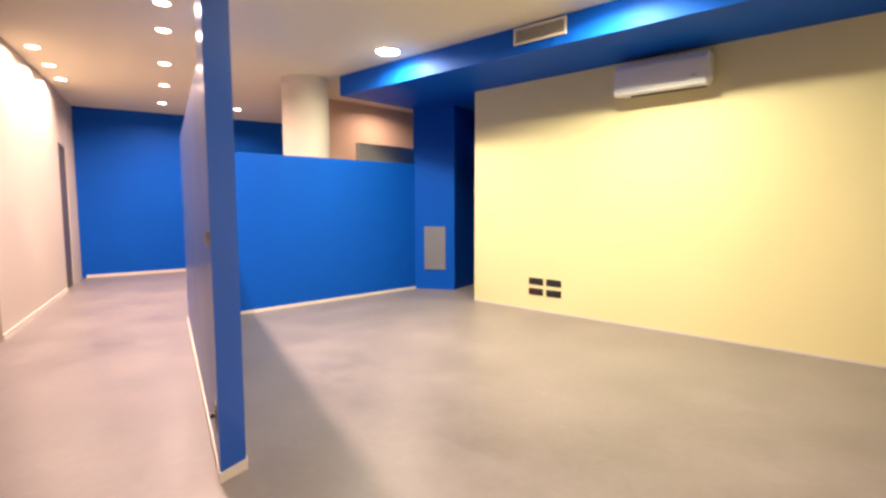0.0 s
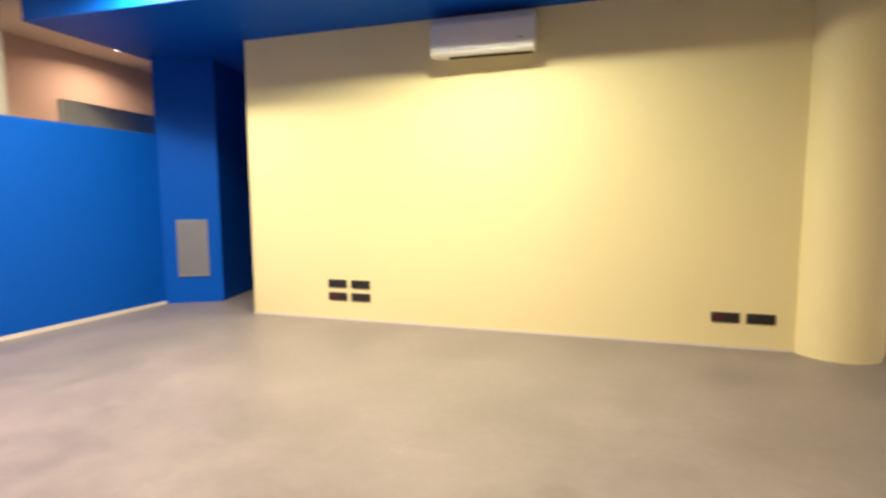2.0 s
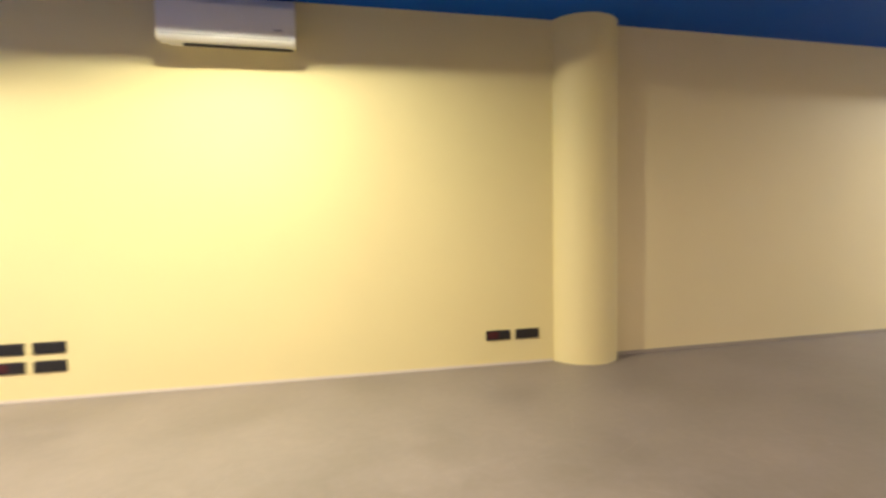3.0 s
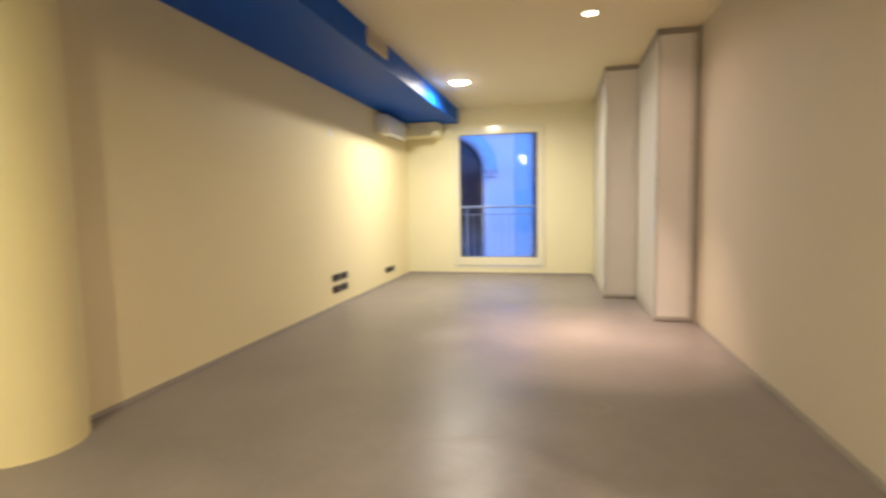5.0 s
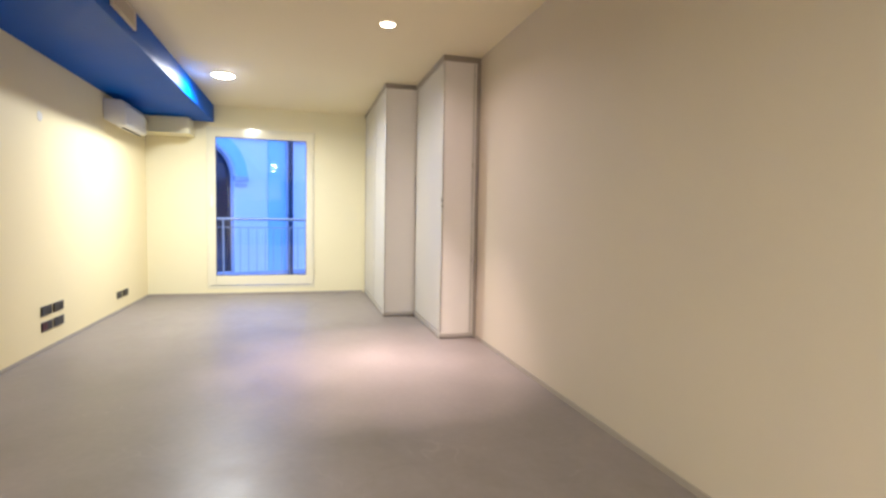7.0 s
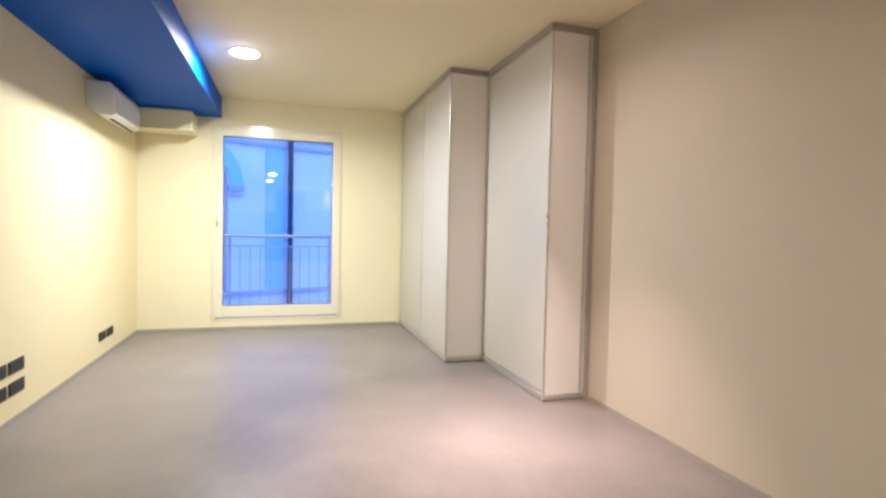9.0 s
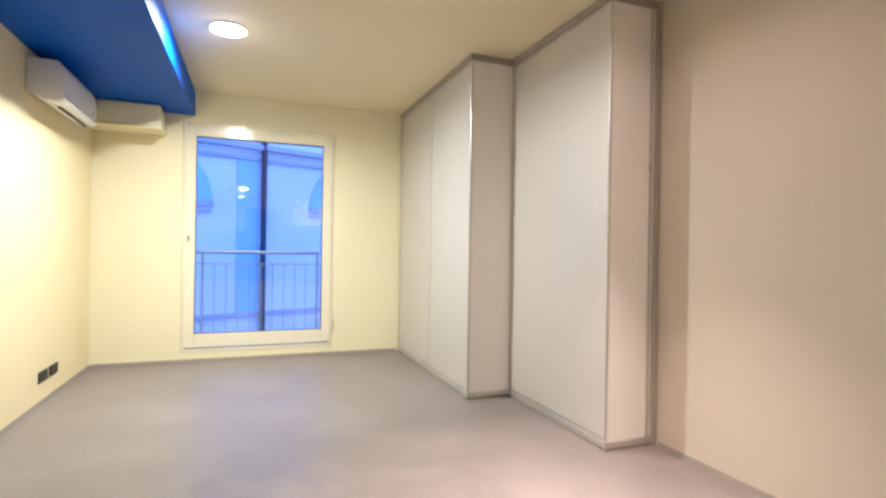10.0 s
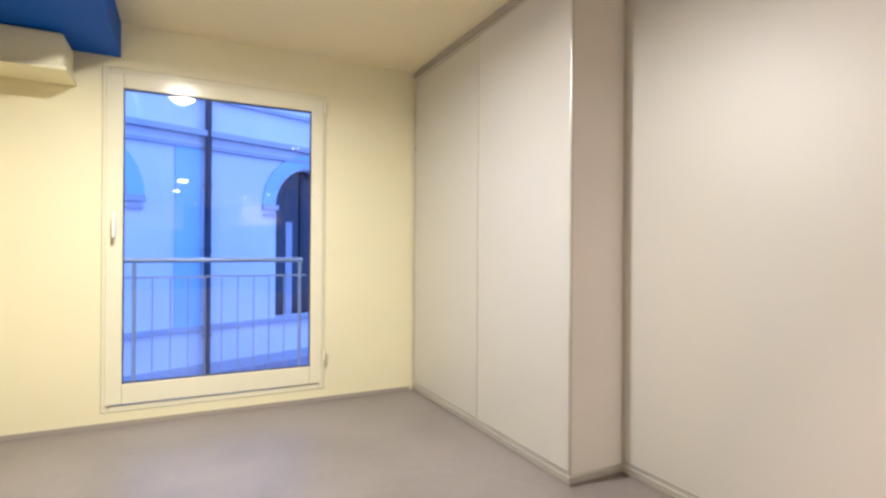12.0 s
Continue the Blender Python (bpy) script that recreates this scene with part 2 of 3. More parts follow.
# right wall, with a rounded free end
rw = [(4.36, -4.095), (FAR, -4.095), (FAR, -4.25), (4.36, -4.25)] + [(4.36 + 0.0775 * math.cos(a), -4.1725 + 0.0775 * math.sin(a)) for a in [radians(270 - 22.5 * k) for k in range(1, 8)]]
structure("wall_south", prism(rw, 0.0, CEIL), M_BEIGE, "beige-grey painted wall with a rounded free end", smooth=True)

# corridor: oblique entrance wall, far blue wall, peach wall
ux, uy = -0.931, 0.364
p0 = Vector((-2.00, -4.40))
p1 = Vector((-4.80, -3.306))
structure("wall_entry", prism([tuple(p0), tuple(p1), (p1.x - 0.14 * uy, p1.y + 0.14 * ux), (p0.x - 0.14 * uy, p0.y + 0.14 * ux)], 0, CEIL), M_BEIGE, "pale beige corridor wall")
structure("wall_blue_far", prism([(-6.28, -2.78), (-5.0, 2.4), (-5.25, 2.4), (-6.55, -2.78)], 0, CEIL), M_BLUE, "deep blue wall at the corridor's end")
far_strip = prism([(-5.48, -3.075), (-6.45, -2.72), (-6.55, -2.9), (-5.54, -3.27)], 0, CEIL)
add_prism(far_strip, [(-4.81, -3.31), (-5.475, -3.08), (-5.53, -3.22), (-4.86, -3.45)], 2.12, CEIL)
structure("wall_entry_far", far_strip, M_BEIGE, "pale beige strip of wall beside the doorway")
structure("wall_peach", box(-2.85, -2.7, -0.92, 2.4, 0, CEIL), M_PEACH_LIT, "wall behind the half wall, coloured peach for warm light")
# plain walls that close the place
structure("wall_back_north", box(-7.4, FAR, 2.4, 2.55, 0, CEIL), M_BLUE, "plain blue closing wall")
structure("wall_back_south", box(-7.4, FAR + 0.3, -8.15, -8.0, 0, CEIL), M_BEIGE, "plain beige closing wall")
structure("wall_back_west", box(-7.55, -7.4, -8.15, 2.55, 0, CEIL), M_BEIGE, "plain beige closing wall")
structure("wall_back_east", box(7.2, 7.35, -8.0, -4.25, 0, CEIL), M_BEIGE, "plain beige closing wall")

# blue bulkhead under the ceiling, along the yellow wall
structure("bulkhead", prism([(-1.42, -0.99), (FAR, -1.06), (FAR, -0.05), (0.02, 0.02), (0.02, 2.4), (-1.42, 2.4)], 2.622, CEIL), M_BLUE, "deep blue boxed bulkhead under the ceiling", "bulkhead")
# blue pier beside the passage
structure("pier", prism([(-1.25, 0.16), (-0.735, 0.46), (-1.15, 2.4), (-1.75, 2.4)], 0, 2.622), M_BLUE, "blue pier beside a dark passage", "pier")
# half wall and partition
structure("half_wall", prism([(-1.50, -2.86), (-1.235, 0.2), (-1.36, 0.2), (-1.62, -2.81)], 0, 1.815, 0.006), M_BLUE, "blue half-height wall", "half wall")
tx, ty = -0.938, 0.346
E1, E2 = Vector((1.878, -4.18)), Vector((1.84, -4.04))
tall = 0.40
structure("partition", prism([tuple(E1), tuple(E2), (E2.x + tx * tall, E2.y + ty * tall), (E1.x + tx * tall, E1.y + ty * tall)], 0.05, CEIL), M_BLUE_SATIN, "tall satin blue end of the corridor partition", "partition")
structure("partition_low", prism([(E2.x + tx * tall, E2.y + ty * tall), (-1.50, -2.80), (-1.55, -2.94), (E1.x + tx * tall, E1.y + ty * tall)], 0.05, 1.93), M_BLUE_SATIN, "lower satin blue stretch of the corridor partition", "partition")
structure("baseboard_partition", prism([(E1.x + 0.004, E1.y - 0.008), (E2.x + 0.006, E2.y + 0.004), (-1.5, -2.795), (-1.56, -2.95)], 0, 0.05), M_SKIRT, "pale skirting under the blue partition", "baseboard")
# round column behind the half wall
structure("column", lathe([(0, 0), (0.3, 0), (0.3, 2.78), (0.315, 2.80), (0.315, CEIL), (0, CEIL)], -1.93, -1.17, 48), M_COLUMN, "round cream column behind the half wall", "column", True)

# ---- outside: courtyard, facade ----
FX, FY, UX, UY = 20.2, -0.31, 0.367, -0.930


def fac(s, z, out=0.0):
    """A place on the facade: s along it, z up, out towards the room."""
    return (FX + UX * s + UY * out, FY + UY * s - UX * out, z)


def fquad(bm, pts):
    return bm.faces.new([bm.verts.new(p) for p in pts])


def fblock(bm, s0, s1, z0, z1, o0, o1):
    vs = [bm.verts.new(fac(s, z, o)) for o in (o0, o1) for s, z in ((s0, z0), (s1, z0), (s1, z1), (s0, z1))]
    fs = [bm.faces.new([vs[i] for i in q]) for q in ((0, 1, 2, 3), (4, 7, 6, 5), (0, 4, 5, 1), (1, 5, 6, 2), (2, 6, 7, 3), (3, 7, 4, 0))]
    bmesh.ops.recalc_face_normals(bm, faces=fs)
    return bm


structure("ground", box(FAR + 0.32, 60, -40, 40, -1.9, -1.7), M_COURT, "grey courtyard paving in blue dusk light", "ground")
facade = thing("house", FX, FY, -1.7, "white plaster house with arched openings across the courtyard", "building")
inv = facade.matrix_basis.inverted()


def fpart(name, bm, material, parent=None, label=""):
    ob = mesh_ob(name, bm, material)
    ob.data.transform(inv)
    ob.parent = parent or facade
    if label:
        tagged(ob, label)
    return ob


ARCH_R, SPRING, ASILL = 1.05, 2.39, -0.55
CENTRES = (-1.03, 4.62)
wall_bm = bmesh.new()
TOPZ = 9.0
edges_s = [-9.0]
for c in CENTRES:
    s0, s1 = c - ARCH_R, c + ARCH_R
    fquad(wall_bm, [fac(edges_s[-1], -1.7), fac(s0, -1.7), fac(s0, TOPZ), fac(edges_s[-1], TOPZ)])
    fquad(wall_bm, [fac(s0, -1.7), fac(s1, -1.7), fac(s1, ASILL), fac(s0, ASILL)])
    arc = [(c - ARCH_R * math.cos(math.pi * k / 24), SPRING + ARCH_R * math.sin(math.pi * k / 24)) for k in range(25)]
    for (sa, za), (sb, zb) in zip(arc, arc[1:]):
        fquad(wall_bm, [fac(sa, za), fac(sb, zb), fac(sb, TOPZ), fac(sa, TOPZ)])
        fquad(wall_bm, [fac(sa, za), fac(sb, zb), fac(sb, zb, -0.45), fac(sa, za, -0.45)])
    for s in (s0, s1):
        fquad(wall_bm, [fac(s, ASILL), fac(s, SPRING), fac(s, SPRING, -0.45), fac(s, ASILL, -0.45)])
    fquad(wall_bm, [fac(s0, ASILL), fac(s1, ASILL), fac(s1, ASILL, -0.45), fac(s0, ASILL, -0.45)])
    edges_s.append(s1)
fquad(wall_bm, [fac(edges_s[-1], -1.7), fac(14, -1.7), fac(14, TOPZ), fac(edges_s[-1], TOPZ)])
fquad(wall_bm, [fac(-9, -1.7, -6), fac(14, -1.7, -6), fac(14, TOPZ, -6), fac(-9, TOPZ, -6)])
fquad(wall_bm, [fac(-9, TOPZ), fac(14, TOPZ), fac(14, TOPZ, -6), fac(-9, TOPZ, -6)])
for s in (-9, 14):
    fquad(wall_bm, [fac(s, -1.7), fac(s, -1.7, -6), fac(s, TOPZ, -6), fac(s, TOPZ)])
bmesh.ops.remove_doubles(wall_bm, verts=wall_bm.verts, dist=1e-4)
bmesh.ops.recalc_face_normals(wall_bm, faces=wall_bm.faces)
fpart("wall", wall_bm, M_FACADE)
for c in CENTRES:
    # raised ring round the arch
    ring = bmesh.new()
    for k in range(24):
        a, b = math.pi * k / 24, math.pi * (k + 1) / 24
        q = [(c - r * math.cos(t), SPRING + r * math.sin(t)) for r, t in ((1.10, a), (1.10, b), (1.44, b), (1.44, a))]
        lo = [ring.verts.new(fac(s, z, 0.0)) for s, z in q]
        hi = [ring.verts.new(fac(s, z, 0.07)) for s, z in q]
        ring.faces.new(hi)
        for i in range(4):
            ring.faces.new((lo[i], lo[(i + 1) % 4], hi[(i + 1) % 4], hi[i]))
    bmesh.ops.remove_doubles(ring, verts=ring.verts, dist=1e-4)
    bmesh.ops.recalc_face_normals(ring, faces=ring.faces)
    fpart("arch_moulding", ring, M_FACADE2)
    for sg in (-1, 1):
        cap = bmesh.new()
        a, b = sorted((c + sg * 1.03, c + sg * 1.45))
        fblock(cap, a, b, 2.26, 2.40, -0.02, 0.12)
        fblock(cap, a + 0.04, b - 0.04, 2.10, 2.16, -0.02, 0.07)
        fpart("capital", cap, M_STONE)
    win = fpart("window", fblock(bmesh.new(), c - 1.2, c + 1.2, ASILL - 0.1, 3.6, -0.5, -0.45), M_DARKWIN, label="dark arched window")
    bars = ((c - 0.06, c + 0.06, ASILL, 3.5), (c - 1.05, c - 0.97, ASILL, 2.6), (c + 0.97, c + 1.05, ASILL, 2.6))
    for s0, s1, z0, z1 in bars:
        fpart("frame_bar", fblock(bmesh.new(), s0, s1, z0, z1, -0.44, -0.40), M_DARKPIPE, win)
    fpart("curtain", fblock(bmesh.new(), c - 0.50, c - 0.30, ASILL, 2.0, -0.44, -0.42), M_STONE, win, "pale curtain strip")
    fpart("sill", fblock(bmesh.new(), c - 1.25, c + 1.25, ASILL - 0.1, ASILL, -0.1, 0.1), M_STONE, win)
fpart("cornice", fblock(bmesh.new(), -9, 14, 3.87, 4.00, -0.02, 0.22), M_STONE)
fpart("cornice", fblock(bmesh.new(), -9, 14, 3.58, 3.66, -0.02, 0.10), M_STONE)
fpart("cornice", fblock(bmesh.new(), -9, 14, 4.75, 4.85, -0.02, 0.12), M_STONE)
fpart("ledge", fblock(bmesh.new(), -9, 14, -0.66, -0.54, -0.02, 0.07), M_STONE)
fpart("pilaster_band", fblock(bmesh.new(), 1.05, 1.62, -0.54, 3.58, -0.02, 0.05), M_FACADE2)
fpart("plinth", fblock(bmesh.new(), -9, 14, -1.7, -1.45, -0.02, 0.05), M_STONE)
pipe = thing("drainpipe", *fac(1.73, -1.7, 0.16), "dark drainpipe on the facade opposite", "pipe")
part("pipe", lathe([(0, 0), (0.075, 0), (0.075, 8), (0, 8)], 0, 0, 16), M_DARKPIPE, pipe, smooth=True)
for z in (0.9, 2.9, 4.4):
    part("bracket", lathe([(0.075, z), (0.095, z), (0.095, z + 0.05), (0.075, z + 0.05)], 0, 0, 16), M_DARKPIPE, pipe)

# ---- glazed door ----
door = thing("window_1", FAR, -1.74, WZ0, "closed cream-framed glazed balcony door", "window")
tagged(door, kind="structure")
X = 0.0


def door_box(name, y0, y1, z0, z1, x0, x1, material, parent=door, bevel=0.006, label=""):
    return part(name, box(x0, x1, y0 + 1.74, y1 + 1.74, z0 - WZ0, z1 - WZ0, bevel), material, parent, label)


fr = door_box("window_frame", WY0 + 0.002, WY0 + 0.05, WZ0 + 0.002, WZ1, -0.004, 0.08, M_PVC)
door_box("frame_side", WY1 - 0.05, WY1 - 0.002, WZ0 + 0.002, WZ1, -0.004, 0.08, M_PVC)
door_box("frame_head", WY0 + 0.05, WY1 - 0.05, WZ1 - 0.05, WZ1 - 0.002, -0.004, 0.08, M_PVC)
door_box("frame_sill", WY0 + 0.05, WY1 - 0.05, WZ0 + 0.002, WZ0 + 0.045, -0.004, 0.08, M_PVC)
# leaf
door_box("leaf_stile", -2.505, -2.405, 0.155, 2.51, -0.020, 0.03, M_PVC)
door_box("leaf_stile", -1.08, -0.975, 0.155, 2.51, -0.020, 0.03, M_PVC)
door_box("leaf_rail", -2.405, -1.08, 2.405, 2.51, -0.020, 0.03, M_PVC)
door_box("leaf_rail", -2.405, -1.08, 0.155, 0.30, -0.020, 0.03, M_PVC)
for y0, y1, z0, z1 in ((-2.405, -2.398, 0.3, 2.405), (-1.087, -1.08, 0.3, 2.405), (-2.398, -1.087, 2.395, 2.405), (-2.398, -1.087, 0.3, 0.307)):
    door_box("gasket", y0, y1, z0, z1, -0.012, 0.02, M_BLACK, bevel=0, label="black rubber glazing gasket")
pane = door_box("pane", -2.40, -1.085, 0.302, 2.40, -0.004, 0.002, M_GLASS, bevel=0)
pane.visible_shadow = False
hd = part("handle", box(-0.047, -0.033, -1.03 + 1.74 - 0.014, -1.03 + 1.74 + 0.014, 1.25, 1.43, 0.006), M_WHITE, door, "white lever handle")
part("lever", add_tube(tube((-0.045, 0.71, 1.37), (-0.085, 0.71, 1.37), 0.012), (-0.08, 0.71, 1.38), (-0.08, 0.71, 1.24), 0.013), M_WHITE, hd, smooth=True)
for z in (0.25, 2.3):
    part("hinge", lathe([(0, z), (0.012, z), (0.012, z + 0.09), (0, z + 0.09)], -0.045, -2.515 + 1.74, 12), M_PVC, door, smooth=True)

# balcony railing outside the door
rail = thing("balcony_railing", 12.2, -1.74, -0.02, "pale steel balcony railing outside the glazed door", "railing")
part("handrail", tube((0, -0.69, 1.19), (0, 0.86, 1.19), 0.021), M_RAIL, rail, smooth=True)
part("lower_rail", box(-0.006, 0.006, -0.72, 0.86, 1.045, 1.06), M_RAIL, rail)
part("bottom_rail", box(-0.008, 0.008, -0.68, 0.86, 0.10, 0.125), M_RAIL, rail)
for y in (-0.665, 0.62):
    part("post", tube((0, y, 0), (0, y, 1.19), 0.015), M_RAIL, rail, smooth=True)
for k in range(9):
    y = -0.53 + 0.128 * k
    if y < 0.58:
        part("baluster", tube((0, y, 0.12), (0, y, 1.05), 0.005, 8), M_RAIL, rail, smooth=True)
structure("balcony_slab", box(FAR + 0.3, 12.3, -2.7, -0.7, -0.15, -0.02), M_COURT, "narrow stone balcony slab", "balcony")

# ---- sliding wardrobes ----


def wardrobe(x0, x1, front, back, splits, label):
    """Floor-to-ceiling wardrobe with sliding panels between aluminium tracks."""
    w = thing("wardrobe", (x0 + x1) / 2, front, 0, label, "wardrobe", "fitted wardrobes")
    cx = (x0 + x1) / 2

    def p(name, a, b, c, d, e, f, m, bevel=0.0, label=""):
        return part(name, box(a - cx, b - cx, c - front, d - front, e, f, bevel), m, w, label)

    p("body", x0 + 0.0125, x1 - 0.002, back, front - 0.032, 0.07, 2.81, M_PANEL, 0.002)
    p("end_panel", x0, x0 + 0.012, back, front - 0.0145, 0.0555, 2.814, M_END, 0.001, "pale pearl laminate end panel")
    p("plinth", x0 - 0.008, x1 - 0.002, back, front + 0.006, 0.0, 0.012, M_TAUPE, 0.003)
    p("plinth_rail", x0 - 0.012, x1 - 0.002, back, front + 0.010, 0.013, 0.055, M_ALU, 0.006, "pale aluminium bottom rail")
    p("fascia", x0 - 0.012, x1 - 0.002, back, front + 0.012, 2.815, CEIL - 0.002, M_TAUPE, 0.003)
    p("bottom_track", x0 + 0.013, x1 - 0.002, front - 0.03, front + 0.002, 0.056, 0.069, M_ALU, 0.002)
    p("top_track", x0 + 0.013, x1 - 0.002, front - 0.03, front + 0.004, 2.80, 2.813, M_ALU, 0.002)
    xs = [x0, *splits, x1 - 0.004]
    for i, (a, b) in enumerate(zip(xs, xs[1:])):
        off = -0.016 * (i % 2 == 1) * (len(xs) > 2)
        pn = p("sliding_door", a + 0.002, b + (0.02 if i + 2 < len(xs) else 0) - 0.002, front - 0.014 + off, front + off * 0.5, 0.072, 2.798, M_PANEL, 0.003)
        for xa in ((b - 0.010,) if i == 0 else (a + 0.002, b - 0.010)):
            p("edge_profile", xa, xa + 0.008, front + off * 0.5, front + off * 0.5 + 0.006, 0.072, 2.798, M_ALU)
    part("corner_profile", lathe([(0, 0.06), (0.010, 0.06), (0.010, 2.81), (0, 2.81)], x0 + 0.002 - cx, -0.003, 16), M_ALU, w, "rounded aluminium corner edge", smooth=True)
    p("rear_profile", x0 - 0.004, x0 - 0.0005, back + 0.035, back + 0.055, 0.058, 2.81, M_ALU)
    return w


wardrobe(8.35, 9.63, -3.715, -4.08, [], "tall pale grey lacquered wardrobe with aluminium edges")
wardrobe(9.63, FAR - 0.02, -3.33, -4.08, [10.62], "deeper pale grey wardrobe with two sliding doors")
structure("trim_wardrobe", box(8.322, 8.345, -4.093, -4.06, 0, 2.86, 0.003), M_TAUPE, "grey-brown closing strip beside the wardrobe", "trim")
structure("baseboard_south", box(4.40, 8.295, -4.093, -4.085, 0, 0.035), M_TAUPE, "low grey-brown skirting strip", "baseboard")
structure("baseboard_north", prism([(0.0, -0.003), (4.62, -0.1325), (4.62, -0.1385), (0.0, -0.009)], 0, 0.02), M_SKIRT, "thin pale skirting strip under the yellow wall", "baseboard")
structure("baseboard_north_far", box(5.19, FAR - 0.01, -0.140, -0.134, 0, 0.03), M_TAUPE, "low grey-brown skirting strip", "baseboard")
structure("baseboard_east", box(FAR - 0.008, FAR - 0.002, -3.30, -0.14, 0, 0.032), M_TAUPE, "low grey-brown skirting strip", "baseboard")
cover = thing("blank_plate", 8.60, -0.133, 2.07, "pale round blank cover on the yellow wall", "cover plate")
cv = lathe([(0, 0), (0.045, 0), (0.042, 0.005), (0, 0.007)], 0, 0, 24)
bmesh.ops.rotate(cv, verts=cv.verts, cent=(0, 0, 0), matrix=Matrix.Rotation(radians(90), 3, "X"))
part("plate", cv, M_WHITE, cover, smooth=True)

# ---- lamps ----


def downlight(x, y, r, drop, material, label, group):
    d = thing("downlight", x, y, CEIL, label, "ceiling light", group)
    part("trim_ring", lathe([(r, -0.001), (r * 1.12, -0.001), (r * 1.10, -0.010), (r * 1.02, -0.013), (r, -0.008), (r, -0.001)], 0, 0, 36), M_WHITE, d, smooth=True)
    part("diffuser", lathe([(0, -drop), (r * 0.5, -drop * 0.93), (r * 0.85, -drop * 0.62), (r, -drop * 0.2), (r, -0.001), (0, -0.001)], 0, 0, 36), material, d, smooth=True)
    return d


for (bx, by), lit in zip(BIG, M_LAMPS):
    downlight(bx, by, 0.12, 0.032, lit, "lit round recessed downlight beside the blue bulkhead", "large downlights")
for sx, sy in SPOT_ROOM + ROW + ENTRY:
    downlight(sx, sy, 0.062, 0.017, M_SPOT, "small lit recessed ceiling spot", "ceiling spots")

# ---- air conditioners ----


def air_conditioner(x0, x1, label):
    cx = (x0 + x1) / 2
    wy = wall_y(cx)
    L = (x1 - x0) / 2
    a = thing("air_conditioner", cx, wy, 2.25, label, "air conditioner", "wall air conditioners")
    prof = [(0.0, 0.07), (-0.10, 0.012), (-0.21, 0.0), (-0.235, 0.022), (-0.225, 0.24), (-0.19, 0.30), (0.0, 0.305)]
    bm = bmesh.new()
    lo = [bm.verts.new((-L, y, z)) for y, z in prof]
    hi = [bm.verts.new((L, y, z)) for y, z in prof]
    fs = [bm.faces.new(lo), bm.faces.new(hi)]
    for i in range(len(prof)):
        j = (i + 1) % len(prof)
        fs.append(bm.faces.new((lo[i], lo[j], hi[j], hi[i])))
    bmesh.ops.recalc_face_normals(bm, faces=fs)
    bmesh.ops.bevel(bm, geom=list(bm.edges), offset=0.008, segments=2, profile=0.5, affect="EDGES")
    part("body", bm, M_WHITE, a, smooth=True)
    fl = box(-L + 0.05, L - 0.05, -0.195, -0.11, -0.002, 0.006, 0.003)
    bmesh.ops.rotate(fl, verts=fl.verts, cent=(0, -0.1, 0), matrix=Matrix.Rotation(radians(-6), 3, "X"))
    part("louvre", fl, M_WHITE, a)
    part("air_slot", box(-L + 0.03, L - 0.03, -0.2380, -0.228, 0.034, 0.037), M_GRILLE, a)
    part("outlet_slot", box(-L + 0.14, L - 0.02, -0.168, -0.150, -0.012, 0.0, 0.002), M_BLACK, a, "dark outlet slot under the casing")
    part("display", box(L - 0.13, L - 0.08, -0.237, -0.228, 0.09, 0.098), M_GRILLE, a)
    return a


air_conditioner(1.93, 2.75, "white wall air conditioner under the blue bulkhead")
air_conditioner(10.12, 10.94, "white wall air conditioner near the window corner")
duct = thing("duct_cover", 11.3, -0.14, 2.36, "cream boxed duct cover between air conditioner and window wall", "duct cover")
part("cover", box(0.12, FAR - 11.3 - 0.002, -0.645, -0.0, 0.03, 0.258, 0.02), M_CREAM, duct)
part("lip", box(0.105, FAR - 11.3 - 0.002, -0.66, -0.0, 0.018, 0.042, 0.006), M_CREAM, duct)
part("pipe_sleeve", box(-0.34, 0.10, -0.12, -0.0, 0.10, 0.19, 0.01), M_CREAM, duct)


# ---- grilles ----
def bulkhead_grille(x, length, y):
    g = thing("air_grille", x, y, 2.70, "pale rectangular air grille on the blue bulkhead", "air grille", "bulkhead grilles")
    h = 0.15
    h2 = length / 2
    part("backing", box(-h2, h2, -0.004, -0.001, 0.0, h), M_BLACK, g)
    for a, b, c, d in ((-h2, h2, 0, 0.018), (-h2, h2, h - 0.018, h), (-h2, -h2 + 0.018, 0.018, h - 0.018), (h2 - 0.018, h2, 0.018, h - 0.018)):
        part("frame", box(a, b, -0.022, -0.002, c, d, 0.002), M_COLUMN, g)
    for k in range(6):
        s = box(-h2 + 0.018, h2 - 0.018, -0.018, -0.006, 0.022 + 0.019 * k, 0.027 + 0.019 * k)
        part("slat", s, M_COLUMN, g)


def bulk_y(x):
    return -0.99 - 0.07 * (x + 1.42) / (FAR + 1.42)


bulkhead_grille(1.54, 0.54, bulk_y(1.54))
bulkhead_grille(7.75, 0.54, bulk_y(7.75))

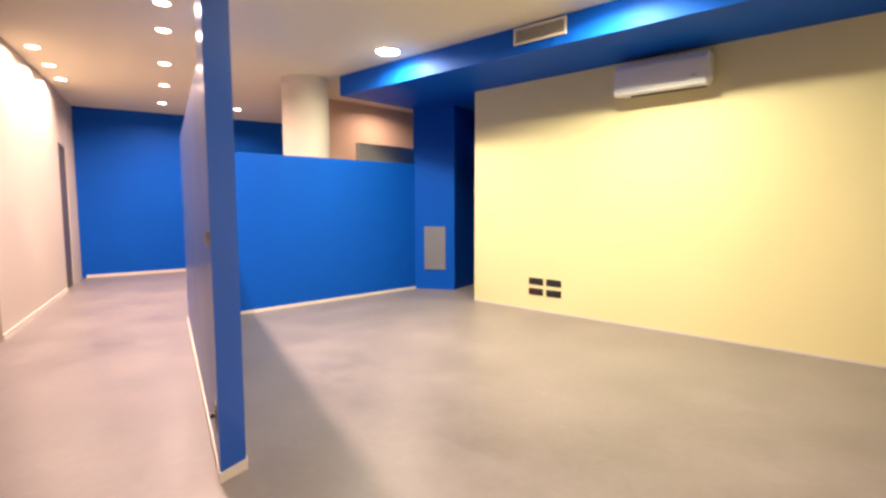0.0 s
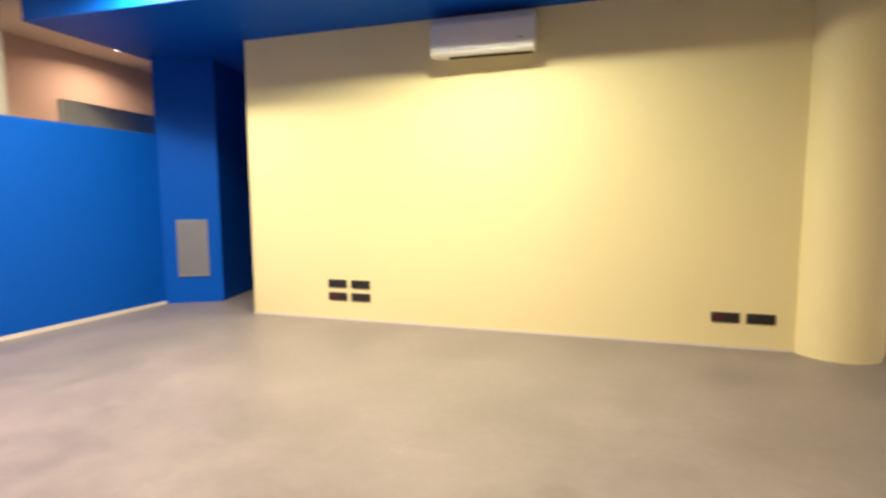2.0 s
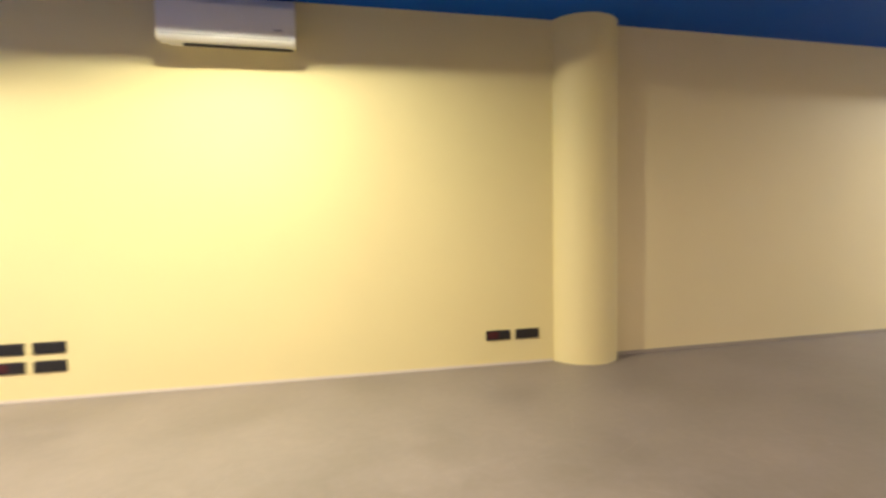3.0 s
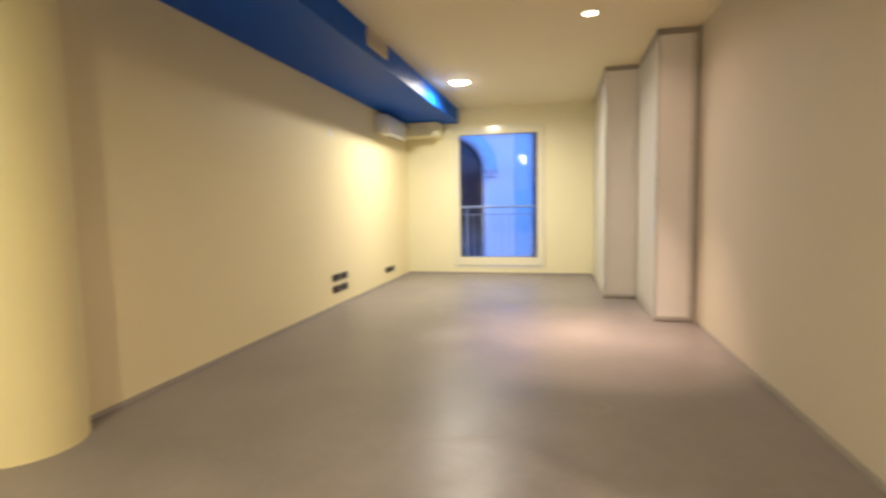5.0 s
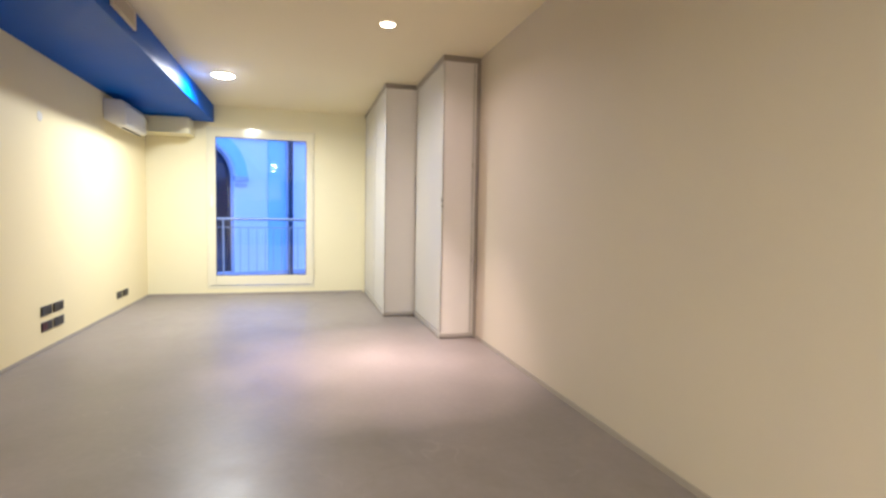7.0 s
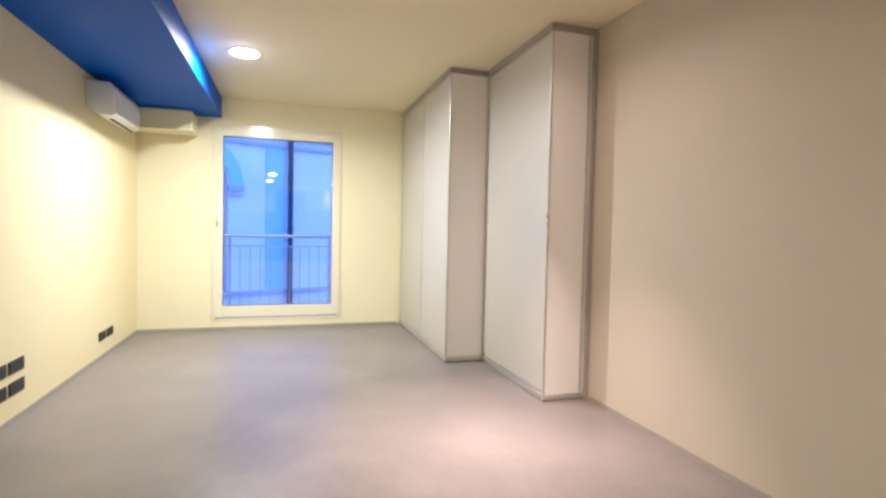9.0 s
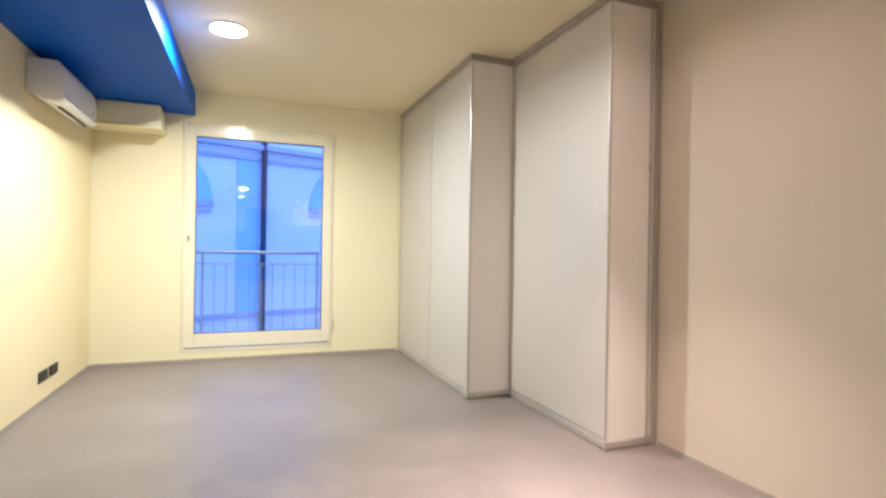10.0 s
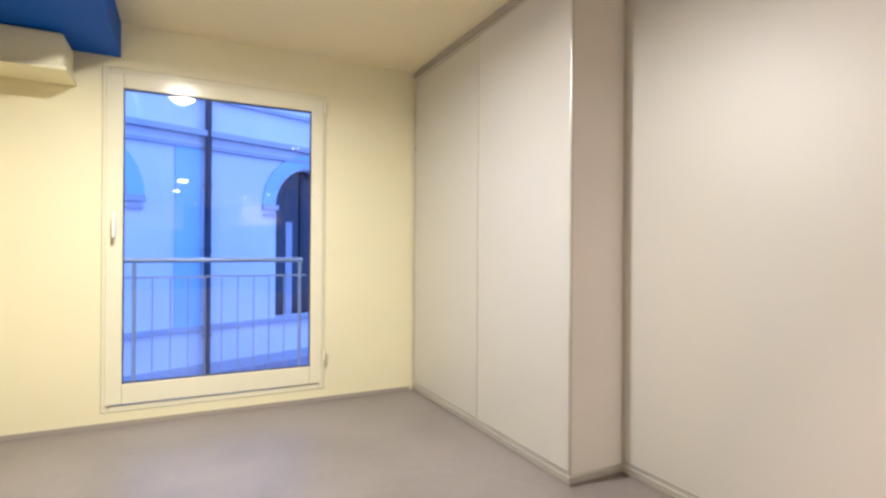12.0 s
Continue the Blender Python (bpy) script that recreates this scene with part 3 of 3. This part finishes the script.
vd = Vector((0.515, 0.30))
vent = thing("wall_vent", -1.25 + vd.x * 0.52, 0.16 + vd.y * 0.52, 0.29, "grey louvred metal vent low on the blue pier", "vent", rz=math.degrees(math.atan2(vd.y, vd.x)))
part("backing", box(-0.155, 0.155, -0.006, -0.002, 0.0, 0.62), M_GRILLE, vent)
for a, b, c, d in ((-0.155, 0.155, 0, 0.02), (-0.155, 0.155, 0.60, 0.62), (-0.155, -0.135, 0.02, 0.60), (0.135, 0.155, 0.02, 0.60)):
    part("frame", box(a, b, -0.016, -0.004, c, d, 0.002), M_GRILLE, vent)
for k in range(20):
    s = box(-0.135, 0.135, -0.015, -0.004, 0.026 + 0.0285 * k, 0.040 + 0.0285 * k)
    part("slat", s, M_GRILLE, vent)


# ---- sockets ----
def socket(x, z, w, h, label, inner):
    wy = wall_y(x)
    s = thing("socket_box", x, wy, z, label, "socket", "black wall sockets", rz=math.degrees(math.atan2(-0.132, 4.7)) if x < 4.7 else 0)
    part("frame", box(-w / 2, w / 2, -0.009, -0.001, 0, h, 0.003), M_BLACK, s)
    n = 4
    for k in range(n):
        a = -w / 2 + 0.012 + k * (w - 0.024) / n
        part("module", box(a + 0.001, a + (w - 0.024) / n - 0.001, -0.012, -0.008, 0.012, h - 0.012, 0.001), inner if k < 2 else M_BLACK, s)
    return s


for zz, inn in ((0.185, M_MAROON), (0.305, M_BLACK)):
    socket(0.93, zz, 0.19, 0.075, "black rectangular wall socket low on the yellow wall", inn)
    socket(1.165, zz, 0.19, 0.075, "black rectangular wall socket low on the yellow wall", M_BLACK)
socket(4.175, 0.195, 0.19, 0.075, "black rectangular wall socket beside the round pilaster", M_MAROON)
socket(4.41, 0.195, 0.19, 0.075, "black rectangular wall socket beside the round pilaster", M_BLACK)
for zz in (0.175, 0.315):
    socket(8.62, zz, 0.205, 0.085, "black rectangular wall socket low on the yellow wall", M_MAROON if zz < 0.2 else M_BLACK)
    socket(8.855, zz, 0.205, 0.085, "black rectangular wall socket low on the yellow wall", M_BLACK)
socket(10.53, 0.17, 0.19, 0.085, "black rectangular wall socket near the window corner", M_BLACK)
socket(10.76, 0.17, 0.19, 0.085, "black rectangular wall socket near the window corner", M_BLACK)

# ---- corridor details ----
cab = thing("screen_panel", -1.95, 0.0, 0, "tall grey laminate screen panel behind the half wall", "screen panel")
part("body", box(0.16, 0.24, -0.46, 1.1, 0.08, 2.1, 0.004), M_GREYDOOR, cab)
part("plinth", box(0.17, 0.22, -0.44, 1.1, 0.0, 0.08), M_BLACK, cab)
switch = thing("wall_plate", E1.x + tx * 0.10, E1.y + ty * 0.10, 1.06, "small chrome oval fitting on the blue partition", "fitting", rz=160)
part("plate", lathe([(0, 0), (0.011, 0), (0.016, 0.012), (0.016, 0.05), (0.011, 0.062), (0, 0.062)], 0, 0.0, 16), M_ALU, switch, smooth=True)
latch = thing("floor_latch", E1.x + tx * 0.14, E1.y + ty * 0.14, 0.20, "small dark metal latch low on the blue partition", "fitting", rz=160)
part("plate", box(-0.05, 0.05, 0.0005, 0.006, 0, 0.13, 0.002), M_GRILLE, latch)
part("knob", tube((0, 0.005, 0.065), (0, 0.026, 0.065), 0.012, 16), M_DARKPIPE, latch, smooth=True)
leaf = thing("door_1", -5.14, -3.215, 0, "dark narrow doorway edge in the corridor wall", "door", rz=-21.4)
tagged(leaf, kind="structure")
part("leaf", box(-0.34, 0.34, -0.04, 0.0, 0.01, 2.1, 0.004), M_DOOR, leaf)
sk = prism([tuple(p0 + Vector((0.012 * -uy * -1, 0.012))), tuple(p1 + Vector((0.004, 0.012))), tuple(p1), tuple(p0)], 0, 0.06)
structure("baseboard_entry", sk, M_SKIRT, "pale skirting along the corridor wall", "baseboard")
structure("baseboard_half", prism([(-1.49, -2.80), (-1.225, 0.16), (-1.235, 0.16), (-1.50, -2.80)], 0, 0.035), M_SKIRT, "thin pale skirting under the half wall", "baseboard")
structure("baseboard_far", prism([(-6.25, -2.72), (-4.98, 2.38), (-5.0, 2.38), (-6.27, -2.72)], 0, 0.05), M_SKIRT, "thin pale skirting under the far blue wall", "baseboard")
